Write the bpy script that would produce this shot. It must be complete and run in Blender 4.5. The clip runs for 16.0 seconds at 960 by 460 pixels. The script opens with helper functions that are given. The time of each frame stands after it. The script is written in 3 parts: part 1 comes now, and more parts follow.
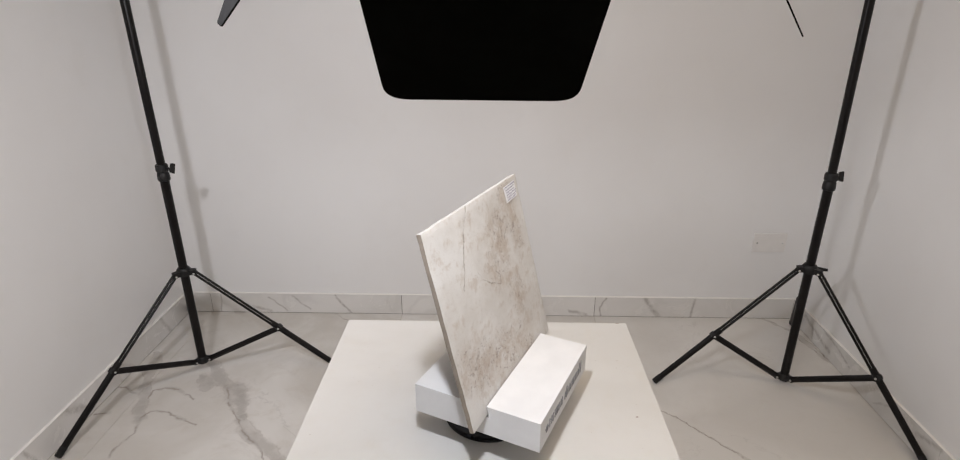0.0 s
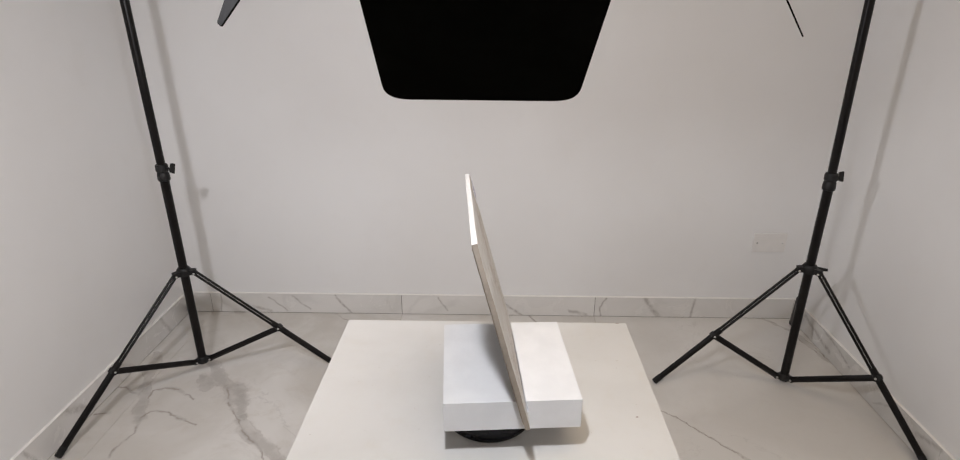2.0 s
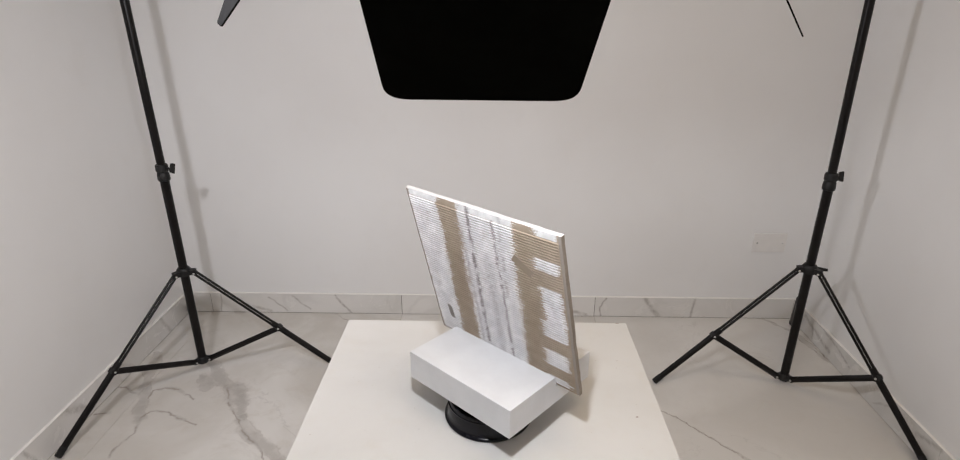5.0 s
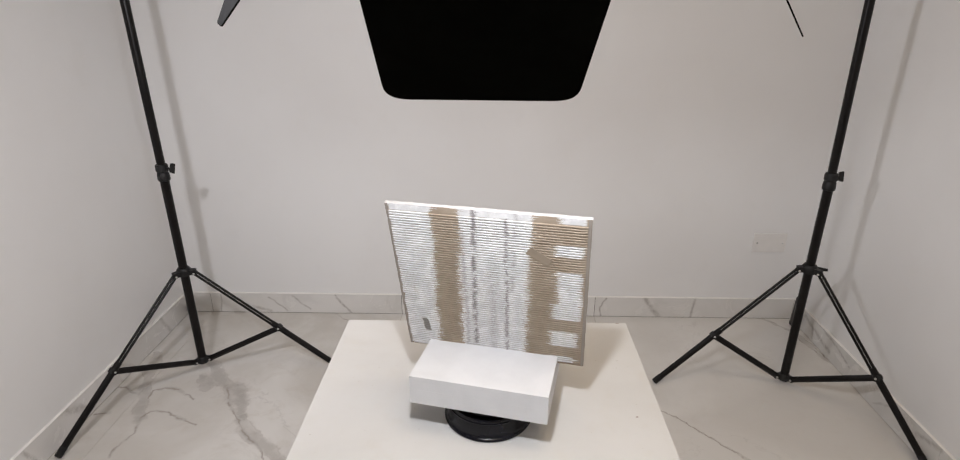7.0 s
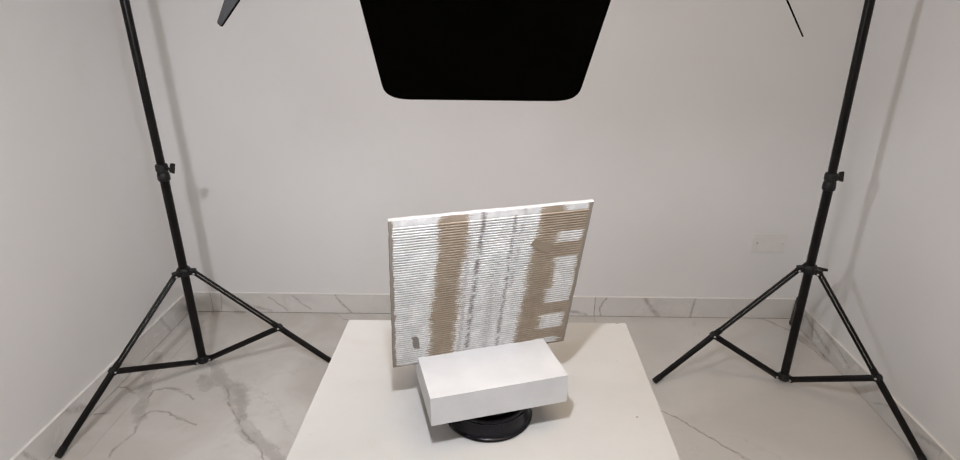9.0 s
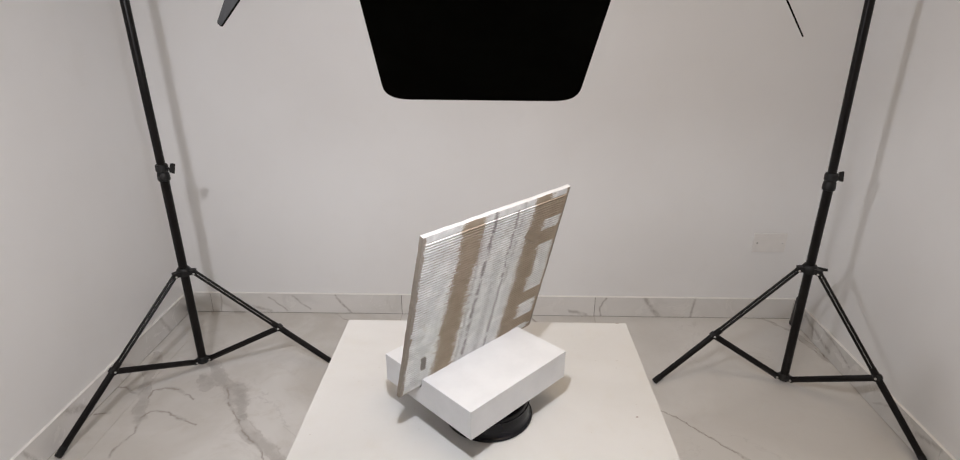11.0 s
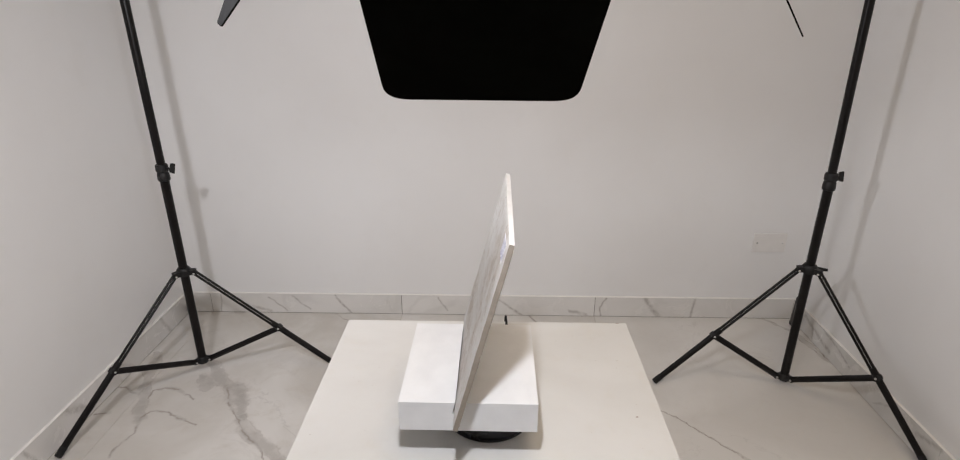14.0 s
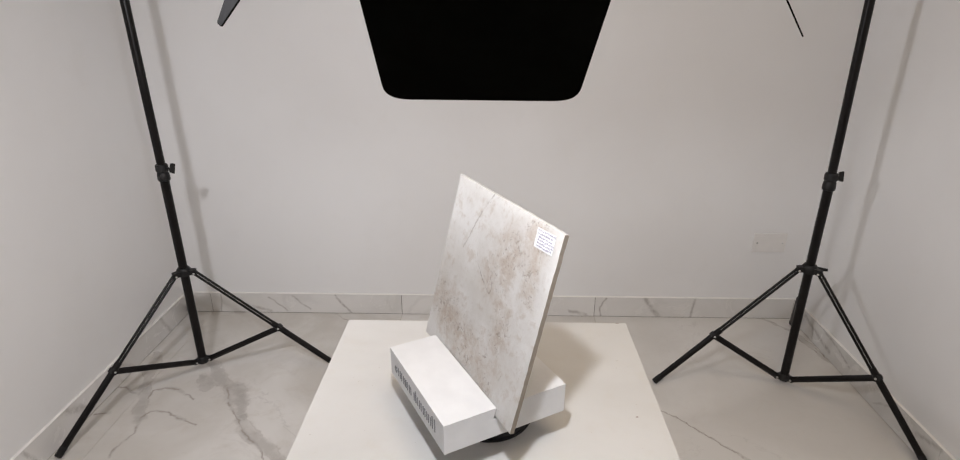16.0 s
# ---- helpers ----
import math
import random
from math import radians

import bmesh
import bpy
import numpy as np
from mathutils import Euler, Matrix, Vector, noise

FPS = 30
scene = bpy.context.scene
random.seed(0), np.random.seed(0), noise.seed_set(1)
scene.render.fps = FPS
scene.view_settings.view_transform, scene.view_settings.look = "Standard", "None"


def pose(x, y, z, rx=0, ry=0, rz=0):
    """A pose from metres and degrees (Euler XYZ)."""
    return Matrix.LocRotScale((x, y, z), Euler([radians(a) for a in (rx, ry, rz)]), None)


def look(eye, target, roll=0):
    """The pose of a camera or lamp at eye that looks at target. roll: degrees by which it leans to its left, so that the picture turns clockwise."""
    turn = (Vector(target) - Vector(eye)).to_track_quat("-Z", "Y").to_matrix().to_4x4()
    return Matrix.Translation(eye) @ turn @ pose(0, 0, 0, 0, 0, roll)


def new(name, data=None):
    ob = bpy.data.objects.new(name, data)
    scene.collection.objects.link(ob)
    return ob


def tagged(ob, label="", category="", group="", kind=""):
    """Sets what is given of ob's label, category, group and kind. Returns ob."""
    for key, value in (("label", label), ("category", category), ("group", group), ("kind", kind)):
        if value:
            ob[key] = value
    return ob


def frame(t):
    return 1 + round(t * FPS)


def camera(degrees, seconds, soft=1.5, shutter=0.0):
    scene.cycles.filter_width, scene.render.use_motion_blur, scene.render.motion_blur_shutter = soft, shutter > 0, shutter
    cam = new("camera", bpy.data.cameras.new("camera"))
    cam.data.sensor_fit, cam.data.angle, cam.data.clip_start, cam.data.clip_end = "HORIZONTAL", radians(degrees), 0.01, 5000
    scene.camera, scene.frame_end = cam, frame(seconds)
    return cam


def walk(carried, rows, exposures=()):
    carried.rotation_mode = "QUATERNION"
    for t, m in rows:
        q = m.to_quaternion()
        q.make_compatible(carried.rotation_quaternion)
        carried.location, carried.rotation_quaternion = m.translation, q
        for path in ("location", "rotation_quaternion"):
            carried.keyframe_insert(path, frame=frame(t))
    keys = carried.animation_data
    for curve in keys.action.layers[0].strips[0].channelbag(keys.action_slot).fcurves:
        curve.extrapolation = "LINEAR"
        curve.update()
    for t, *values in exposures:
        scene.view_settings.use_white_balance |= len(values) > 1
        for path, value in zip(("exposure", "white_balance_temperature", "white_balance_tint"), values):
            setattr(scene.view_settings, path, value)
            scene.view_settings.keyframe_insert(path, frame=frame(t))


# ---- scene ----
import functools

# ---- plan, in metres ----
EYE = Vector((0.0, 0.0, 1.2376))
X_WEST, X_EAST, Y_NORTH, Y_SOUTH, CEILING = -1.2819, 1.2412, 2.1154, -1.7, 2.6
SKIRT_H, SKIRT_D, JOINT_X = 0.0896, 0.009, -0.3765
TABLE_Z, TABLE_W, TABLE_E, TABLE_N = 0.578, -0.3146, 0.2908, 1.0959
AXIS_X, AXIS_Y = -0.0046, 0.7985
PANEL_X = 0.38
TILE_S, TILE_L, TILE_T, LEAN = 0.3025, 0.2965, 0.0088, 14.56
RIB_PITCH, RIB_TOP = 0.0046, TILE_L - 0.0102
TURN_START, TURN_RATE = -114.95, 14.62

# ---- camera ----
cam = camera(79.39, 16.0, soft=1.1)
YAW, PITCH = radians(-1.374), radians(22.064)
AIM = EYE + Vector((math.sin(YAW) * math.cos(PITCH), math.cos(YAW) * math.cos(PITCH), -math.sin(PITCH)))
STAND_STILL = look(EYE, AIM, 0)
walk(cam, [(0.0, STAND_STILL), (16.0, STAND_STILL)], exposures=[(0.0, 0.0), (16.0, 0.0)])

# ---- light ----
world = bpy.data.worlds.new("world")
world.use_nodes = True
world.node_tree.nodes["Background"].inputs[0].default_value = (0.9, 0.95, 1.0, 1)
world.node_tree.nodes["Background"].inputs[1].default_value = 0.05
scene.world = world


def area_lamp(name, eye, target, watts, size_x, size_y, colour):
    data = bpy.data.lights.new(name, "AREA")
    data.shape, data.size, data.size_y, data.energy, data.color = "RECTANGLE", size_x, size_y, watts, colour
    ob = new(name, data)
    ob.matrix_basis = look(eye, target)
    return ob


KEY_EYE, KEY_TARGET = Vector((-0.045, 0.345, 1.405)), Vector((0.10, 0.98, 0.60))
SIDE_EYE, SIDE_TARGET = Vector((-0.60, 0.55, 1.34)), Vector((0.03, 1.55, 0.50))
area_lamp("key_lamp", KEY_EYE, KEY_TARGET, 5.7, 0.042, 0.042, (0.92, 0.935, 0.985))
area_lamp("side_lamp", SIDE_EYE, SIDE_TARGET, 10.0, 0.065, 0.065, (0.945, 0.937, 0.985))
# warm fill from above, added out of view to raise the room's light
area_lamp("ceiling_fill_lamp", Vector((PANEL_X, 0.40, CEILING - 0.062)), Vector((PANEL_X, 0.40, 0)), 8.2, 1.1, 1.1, (1.0, 0.785, 0.555)).data.spread = radians(140)


# ---- materials ----
class Graph:
    """Short hand for a node material."""

    def __init__(self, name, colour=(0.8, 0.8, 0.8), rough=0.6, metal=0.0, spec=0.5):
        self.mat = bpy.data.materials.new(name)
        self.mat.use_nodes = True
        self.nt = self.mat.node_tree
        self.bsdf = self.nt.nodes["Principled BSDF"]
        self.bsdf.inputs["Base Color"].default_value = (*colour, 1)
        self.bsdf.inputs["Roughness"].default_value = rough
        self.bsdf.inputs["Metallic"].default_value = metal
        self.bsdf.inputs["Specular IOR Level"].default_value = spec
        self.coord = self.nt.nodes.new("ShaderNodeTexCoord").outputs["Object"]

    def put(self, socket, value):
        if isinstance(value, bpy.types.NodeSocket):
            self.nt.links.new(value, socket)
        elif isinstance(value, tuple) and len(value) == 3 and socket.type == "RGBA":
            socket.default_value = (*value, 1)
        else:
            socket.default_value = value

    def math(self, op, a, b=0.0, c=0.0, clamp=False):
        n = self.nt.nodes.new("ShaderNodeMath")
        n.operation, n.use_clamp = op, clamp
        for s, v in zip(n.inputs, (a, b, c)):
            self.put(s, v)
        return n.outputs[0]

    def vec(self, op, a, b=(0, 0, 0), scale=1.0):
        n = self.nt.nodes.new("ShaderNodeVectorMath")
        n.operation = op
        self.put(n.inputs[0], a)
        self.put(n.inputs[1], b)
        if op == "SCALE":
            self.put(n.inputs["Scale"], scale)
        return n.outputs["Value" if op in ("LENGTH", "DISTANCE", "DOT_PRODUCT") else "Vector"]

    def noise(self, scale, detail=4.0, rough=0.55, at=None, distort=0.0, out="Fac"):
        n = self.nt.nodes.new("ShaderNodeTexNoise")
        self.put(n.inputs["Vector"], self.coord if at is None else at)
        n.inputs["Scale"].default_value, n.inputs["Detail"].default_value = scale, detail
        n.inputs["Roughness"].default_value, n.inputs["Distortion"].default_value = rough, distort
        return n.outputs[out]

    def ramp(self, fac, lo, hi, a=0.0, b=1.0, smooth=True):
        n = self.nt.nodes.new("ShaderNodeMapRange")
        n.interpolation_type = "SMOOTHSTEP" if smooth else "LINEAR"
        self.put(n.inputs["Value"], fac)
        for k, v in zip(("From Min", "From Max", "To Min", "To Max"), (lo, hi, a, b)):
            self.put(n.inputs[k], v)
        return n.outputs[0]

    def mix(self, fac, a, b):
        n = self.nt.nodes.new("ShaderNodeMix")
        n.data_type = "RGBA"
        self.put(n.inputs[0], fac)
        self.put(n.inputs[6], a)
        self.put(n.inputs[7], b)
        return n.outputs[2]

    def axes(self, at=None):
        n = self.nt.nodes.new("ShaderNodeSeparateXYZ")
        self.put(n.inputs[0], self.coord if at is None else at)
        return n.outputs

    def bump(self, height, strength=0.3, distance=0.002):
        n = self.nt.nodes.new("ShaderNodeBump")
        n.inputs["Strength"].default_value, n.inputs["Distance"].default_value = strength, distance
        self.put(n.inputs["Height"], height)
        self.put(self.bsdf.inputs["Normal"], n.outputs[0])

    def colour(self, c):
        self.put(self.bsdf.inputs["Base Color"], c)

    def rough(self, r):
        self.put(self.bsdf.inputs["Roughness"], r)

    def line(self, at, points, plane="xy"):
        """The distance from a broken line in a plane of the thing's space."""
        best = None
        for (ax, ay), (bx, by) in zip(points, points[1:]):
            a, b = (Vector({"xy": (p, q, 0), "xz": (p, 0, q), "yz": (0, p, q)}[plane]) for p, q in ((ax, ay), (bx, by)))
            d = b - a
            rel = self.vec("SUBTRACT", at, tuple(a))
            t = self.math("MULTIPLY", self.vec("DOT_PRODUCT", rel, tuple(d)), 1 / d.length_squared, clamp=True)
            near = self.vec("SCALE", tuple(d), scale=t)
            dist = self.vec("DISTANCE", rel, near)
            best = dist if best is None else self.math("MINIMUM", best, dist)
        return best


def plain(name, colour, rough=0.6, metal=0.0, spec=0.5, grain=60.0, vary=0.12, relief=0.0):
    g = Graph(name, colour, rough, metal, spec)
    f = g.noise(grain, 3)
    big = g.noise(grain / 9, 3)
    both = g.math("ADD", g.math("MULTIPLY", f, 0.5), g.math("MULTIPLY", big, 0.5))
    g.colour(g.mix(g.ramp(both, 0.3, 0.7), tuple(c * (1 - vary) for c in colour), tuple(min(1, c * (1 + vary)) for c in colour)))
    g.rough(g.ramp(big, 0.3, 0.7, rough - 0.06, rough + 0.06))
    if relief:
        g.bump(f, relief, 0.0015)
    return g.mat


def wall_paint():
    g = Graph("white_wall_paint", rough=0.55, spec=0.3)
    big, mid, fine = g.noise(1.3, 4), g.noise(9, 4), g.noise(420, 2)
    c = g.mix(g.ramp(big, 0.3, 0.7), (0.76, 0.755, 0.755), (0.80, 0.80, 0.805))
    g.colour(g.mix(g.math("MULTIPLY", g.ramp(mid, 0.55, 0.8), 0.25), c, (0.73, 0.72, 0.705)))
    g.bump(g.math("ADD", fine, g.math("MULTIPLY", mid, 1.5)), 0.12, 0.001)
    return g.mat


VEINS = [  # for each column of floor tiles: broken lines, width in metres, depth of the cloud, depth of the dark line
    [([[(-1.274, 1.59), (-1.251, 1.59), (-1.21, 1.56), (-1.171, 1.549)], [(-1.262, 1.46), (-1.22, 1.47)]], 0.007, 0.5, 0.9),
     ([[(-1.249, 1.799), (-1.215, 1.683), (-1.160, 1.55)]], 0.024, 0.6, 0.35)],
    [([[(-1.03, 1.77), (-0.967, 1.673), (-0.897, 1.611)], [(-1.021, 1.664), (-0.982, 1.642), (-0.961, 1.597)], [(-1.20, 1.64), (-1.166, 1.563), (-1.107, 1.438)],
       [(-0.79, 1.46), (-0.74, 1.392), (-0.69, 1.346), (-0.6, 1.27), (-0.45, 1.1)]], 0.024, 0.6, 0.3),
     ([[(-0.89, 1.605), (-0.835, 1.54), (-0.79, 1.47)]], 0.036, 0.75, 0.2),
     ([[(-0.899, 1.599), (-0.852, 1.516), (-0.789, 1.439), (-0.753, 1.391), (-0.697, 1.335), (-0.62, 1.24)]], 0.006, 0.4, 0.65),
     ([[(-1.137, 1.536), (-1.142, 1.578), (-1.113, 1.601), (-1.067, 1.595), (-1.017, 1.56), (-0.984, 1.54)], [(-1.107, 1.438), (-1.087, 1.47), (-1.034, 1.471), (-0.995, 1.447), (-0.919, 1.415)],
       [(-1.104, 1.432), (-1.09, 1.371), (-1.11, 1.336), (-1.109, 1.276)], [(-0.68, 2.12), (-0.6, 2.05), (-0.5, 2.0)]], 0.007, 0.45, 0.65)],
    [([[(0.14, 2.12), (0.2, 2.02), (0.27, 1.95)]], 0.009, 0.5, 0.6), ([[(0.39, 1.60), (0.45, 1.58)]], 0.006, 0.35, 0.7)],
    [([[(0.42, 1.60), (0.544, 1.522), (0.611, 1.461), (0.67, 1.392), (0.714, 1.337), (0.80, 1.22)]], 0.006, 0.35, 0.7),
     ([[(1.08, 2.13), (1.118, 2.105), (1.188, 2.017), (1.212, 1.929), (1.23, 1.80)]], 0.012, 0.5, 0.9)],
]


SKIRT_VEINS = [  # broken lines on the rear skirting: along the wall and up it
    ([(0.625, 0.09), (0.655, 0.045), (0.69, 0.0)], 0.015, 0.8),
    ([(0.828, 0.09), (0.822, 0.0)], 0.009, 0.75),
    ([(0.47, 0.085), (0.444, 0.045), (0.452, 0.0)], 0.006, 0.9),
    ([(-0.93, 0.07), (-0.908, 0.056), (-0.862, 0.012)], 0.007, 0.75),
    ([(-0.83, 0.08), (-0.765, 0.02)], 0.007, 0.7),
    ([(-0.65, 0.085), (-0.641, 0.068), (-0.59, 0.0)], 0.008, 0.8),
    ([(-1.0, 0.03), (-0.93, 0.01)], 0.010, 0.6),
    ([(-0.225, 0.08), (-0.185, 0.02)], 0.006, 0.7),
    ([(0.02, 0.08), (0.07, 0.04), (0.13, 0.0)], 0.009, 0.8),
    ([(0.32, 0.025), (0.39, 0.008)], 0.012, 0.7),
    ([(-1.132, 0.085), (-1.139, 0.0)], 0.005, 0.7),
]


WEST_VEINS = [([(1.34, 0.10), (1.397, 0.07), (1.44, 0.04)], 0.020, 0.6), ([(1.20, 0.085), (1.23, 0.03)], 0.010, 0.6), ([(1.62, 0.08), (1.70, 0.01)], 0.012, 0.5), ([(1.90, 0.09), (1.95, 0.0)], 0.015, 0.5)]
EAST_VEINS = [([(2.05, 0.08), (1.94, 0.055), (1.82, 0.03)], 0.014, 0.75), ([(1.94, 0.093), (1.79, 0.075), (1.70, 0.05)], 0.008, 0.7), ([(1.36, 0.06), (1.27, 0.085)], 0.012, 0.6), ([(1.55, 0.02), (1.47, 0.07)], 0.006, 0.5)]


def marble(name, placed, rough, streaks=(), plane="xz", veins=(), cloud_and_dim=1.0):
    g = Graph(name, rough=rough, spec=0.5)
    geo = g.nt.nodes.new("ShaderNodeNewGeometry").outputs["Position"]
    info = g.nt.nodes.new("ShaderNodeObjectInfo").outputs["Random"]
    at = geo
    if not placed:
        shift = g.nt.nodes.new("ShaderNodeCombineXYZ")
        g.put(shift.inputs[0], g.math("MULTIPLY", info, 37.0))
        g.put(shift.inputs[1], g.math("MULTIPLY", info, 11.0))
        at = g.vec("ADD", geo, shift.outputs[0])
    cloud, wisp = g.noise(2.4, 5, at=at, distort=0.6), g.noise(11, 6, 0.65, at=at, distort=0.8)
    # clouding and ground tone go together; a paler ground stands for more light
    lo, hi = ((0.69 - 0.13 * cloud_and_dim, 0.675 - 0.14 * cloud_and_dim, 0.655 - 0.155 * cloud_and_dim), (0.70, 0.685, 0.665)) if placed else ((0.66, 0.645, 0.625), (0.735, 0.72, 0.705))
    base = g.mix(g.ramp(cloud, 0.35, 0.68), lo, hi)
    base = g.mix(g.math("MULTIPLY", g.ramp(wisp, 0.5, 0.75), 0.36 * cloud_and_dim if placed else 0.22), base, (0.51, 0.465, 0.415) if placed else (0.56, 0.54, 0.51))
    vein_noise = g.noise(2.0 if placed else 3.2, 8, 0.6, at=at, distort=1.6)
    thin = g.ramp(g.math("ABSOLUTE", g.math("SUBTRACT", vein_noise, 0.5)), 0.0, 0.010 if placed else 0.02, 1.0, 0.0)
    if not placed:
        thin = g.ramp(g.math("ABSOLUTE", g.math("SUBTRACT", g.noise(2.6, 5, 0.5, at=at, distort=0.5), 0.5)), 0.0, 0.035, 1.0, 0.0)
    thin = g.math("MULTIPLY", thin, g.ramp(g.noise(1.7 if placed else 5.0, 3, at=at), 0.5 if placed else 0.38, 0.68 if placed else 0.52))
    base = g.mix(g.math("MULTIPLY", thin, 0.35 if placed else (0.15 if streaks else 0.6)), base, (0.42, 0.40, 0.39))
    if placed:
        warp = g.vec("SUBTRACT", g.noise(7, 6, 0.65, at=geo, out="Color"), (0.5, 0.5, 0.5))
        fine = g.vec("SUBTRACT", g.noise(34, 4, 0.6, at=geo, out="Color"), (0.5, 0.5, 0.5))
        bent = g.vec("ADD", g.vec("ADD", geo, g.vec("SCALE", warp, scale=0.055)), g.vec("SCALE", fine, scale=0.011))
        bent = g.vec("MULTIPLY", bent, (1, 1, 0))
        patch = g.ramp(g.noise(13, 4, 0.6, at=geo), 0.36, 0.58, 0.5, 1.0)
        swell = g.ramp(g.noise(9, 4, 0.6, at=geo), 0.32, 0.68, 0.35, 1.45)
        fleck = g.ramp(g.noise(17, 3, 0.6, at=geo), 0.42, 0.54)
        for lines, width, cloudy, lined in veins:
            d = functools.reduce(lambda p, q: g.math("MINIMUM", p, q), [g.line(bent, points) for points in lines])
            wide = g.math("MULTIPLY", swell, width)
            soft = g.math("MULTIPLY", g.ramp(d, g.math("MULTIPLY", wide, 0.35), g.math("MULTIPLY", wide, 1.25), 1.0, 0.0), patch)
            core = g.ramp(g.math("ABSOLUTE", g.math("SUBTRACT", d, g.math("MULTIPLY", wide, 0.8 if width > 0.01 else 0.1))), 0.0, 0.0034, 1.0, 0.0)
            core = g.math("MULTIPLY", core, fleck)
            base = g.mix(g.math("MULTIPLY", soft, cloudy * 0.95), base, (0.36, 0.335, 0.315))
            base = g.mix(g.math("MULTIPLY", core, lined * 0.75), base, (0.24, 0.195, 0.16))
    if streaks:
        warp = g.vec("SUBTRACT", g.noise(26, 5, 0.65, at=geo, out="Color"), (0.5, 0.5, 0.5))
        bent = g.vec("MULTIPLY", g.vec("ADD", geo, g.vec("SCALE", warp, scale=0.022)), (1, 0, 1) if plane == "xz" else (0, 1, 1))
        patch = g.ramp(g.noise(60, 5, 0.7, at=geo), 0.34, 0.6, 0.35, 1.0)
        for points, width, depth in streaks:
            near = g.ramp(g.line(bent, points, plane), 0.0, width, 1.0, 0.0)
            base = g.mix(g.math("MULTIPLY", g.math("MULTIPLY", near, patch), depth), base, (0.36, 0.335, 0.315))
    g.colour(base)
    g.rough(g.ramp(wisp, 0.3, 0.7, rough - 0.04, rough + 0.05))
    g.bump(g.noise(90, 3, at=at), 0.02, 0.001)
    return g.mat


def tabletop_stone():
    g = Graph("ivory_stoneware_top", rough=0.42, spec=0.4)
    big, mid, fine = g.noise(3.2, 5, distort=0.6), g.noise(21, 5, 0.6), g.noise(260, 3)
    c = g.mix(g.ramp(big, 0.32, 0.7), (0.615, 0.606, 0.588), (0.672, 0.666, 0.653))
    c = g.mix(g.math("MULTIPLY", g.ramp(mid, 0.5, 0.78), 0.25), c, (0.60, 0.565, 0.505))
    speck = g.ramp(g.noise(170, 1), 0.79, 0.81)
    c = g.mix(g.math("MULTIPLY", speck, 0.5), c, (0.36, 0.31, 0.26))
    flat = g.vec("MULTIPLY", g.coord, (1, 1, 0))
    chip = g.math("MINIMUM", g.line(flat, [(0.2575, -0.0005), (0.2590, 0.0)]), g.line(flat, [(0.281, 0.301), (0.286, 0.302)]))
    g.colour(g.mix(g.ramp(chip, 0.0008, 0.0022, 0.8, 0.0), c, (0.25, 0.17, 0.13)))
    g.rough(g.ramp(mid, 0.3, 0.7, 0.36, 0.5))
    g.bump(g.math("ADD", fine, mid), 0.08, 0.001)
    return g.mat


def foam_white():
    g = Graph("white_polystyrene", rough=0.85, spec=0.2)
    v = g.nt.nodes.new("ShaderNodeTexVoronoi")
    g.put(v.inputs["Vector"], g.coord)
    v.inputs["Scale"].default_value = 260
    bead, mid = v.outputs["Distance"], g.noise(18, 4)
    c = g.mix(g.ramp(mid, 0.3, 0.7), (0.69, 0.695, 0.71), (0.74, 0.745, 0.76))
    z = g.axes()[2]
    wob = g.math("ADD", z, g.math("MULTIPLY", g.noise(14, 3), 0.004))
    seam = g.ramp(g.math("ABSOLUTE", g.math("SUBTRACT", wob, 0.0845)), 0.0, 0.0007, 1.0, 0.0)
    seam = g.math("MULTIPLY", seam, g.ramp(g.noise(23, 3), 0.45, 0.6))
    cut = g.noise(1.0, 4, 0.7, at=g.vec("MULTIPLY", g.coord, (5.0, 60.0, 420.0)))
    mid = g.math("ADD", mid, g.math("MULTIPLY", cut, 0.5))
    g.colour(c)
    g.bump(g.math("ADD", g.math("MULTIPLY", bead, 0.15), g.math("ADD", mid, g.math("MULTIPLY", seam, 1.4))), 0.3, 0.0012)
    return g.mat


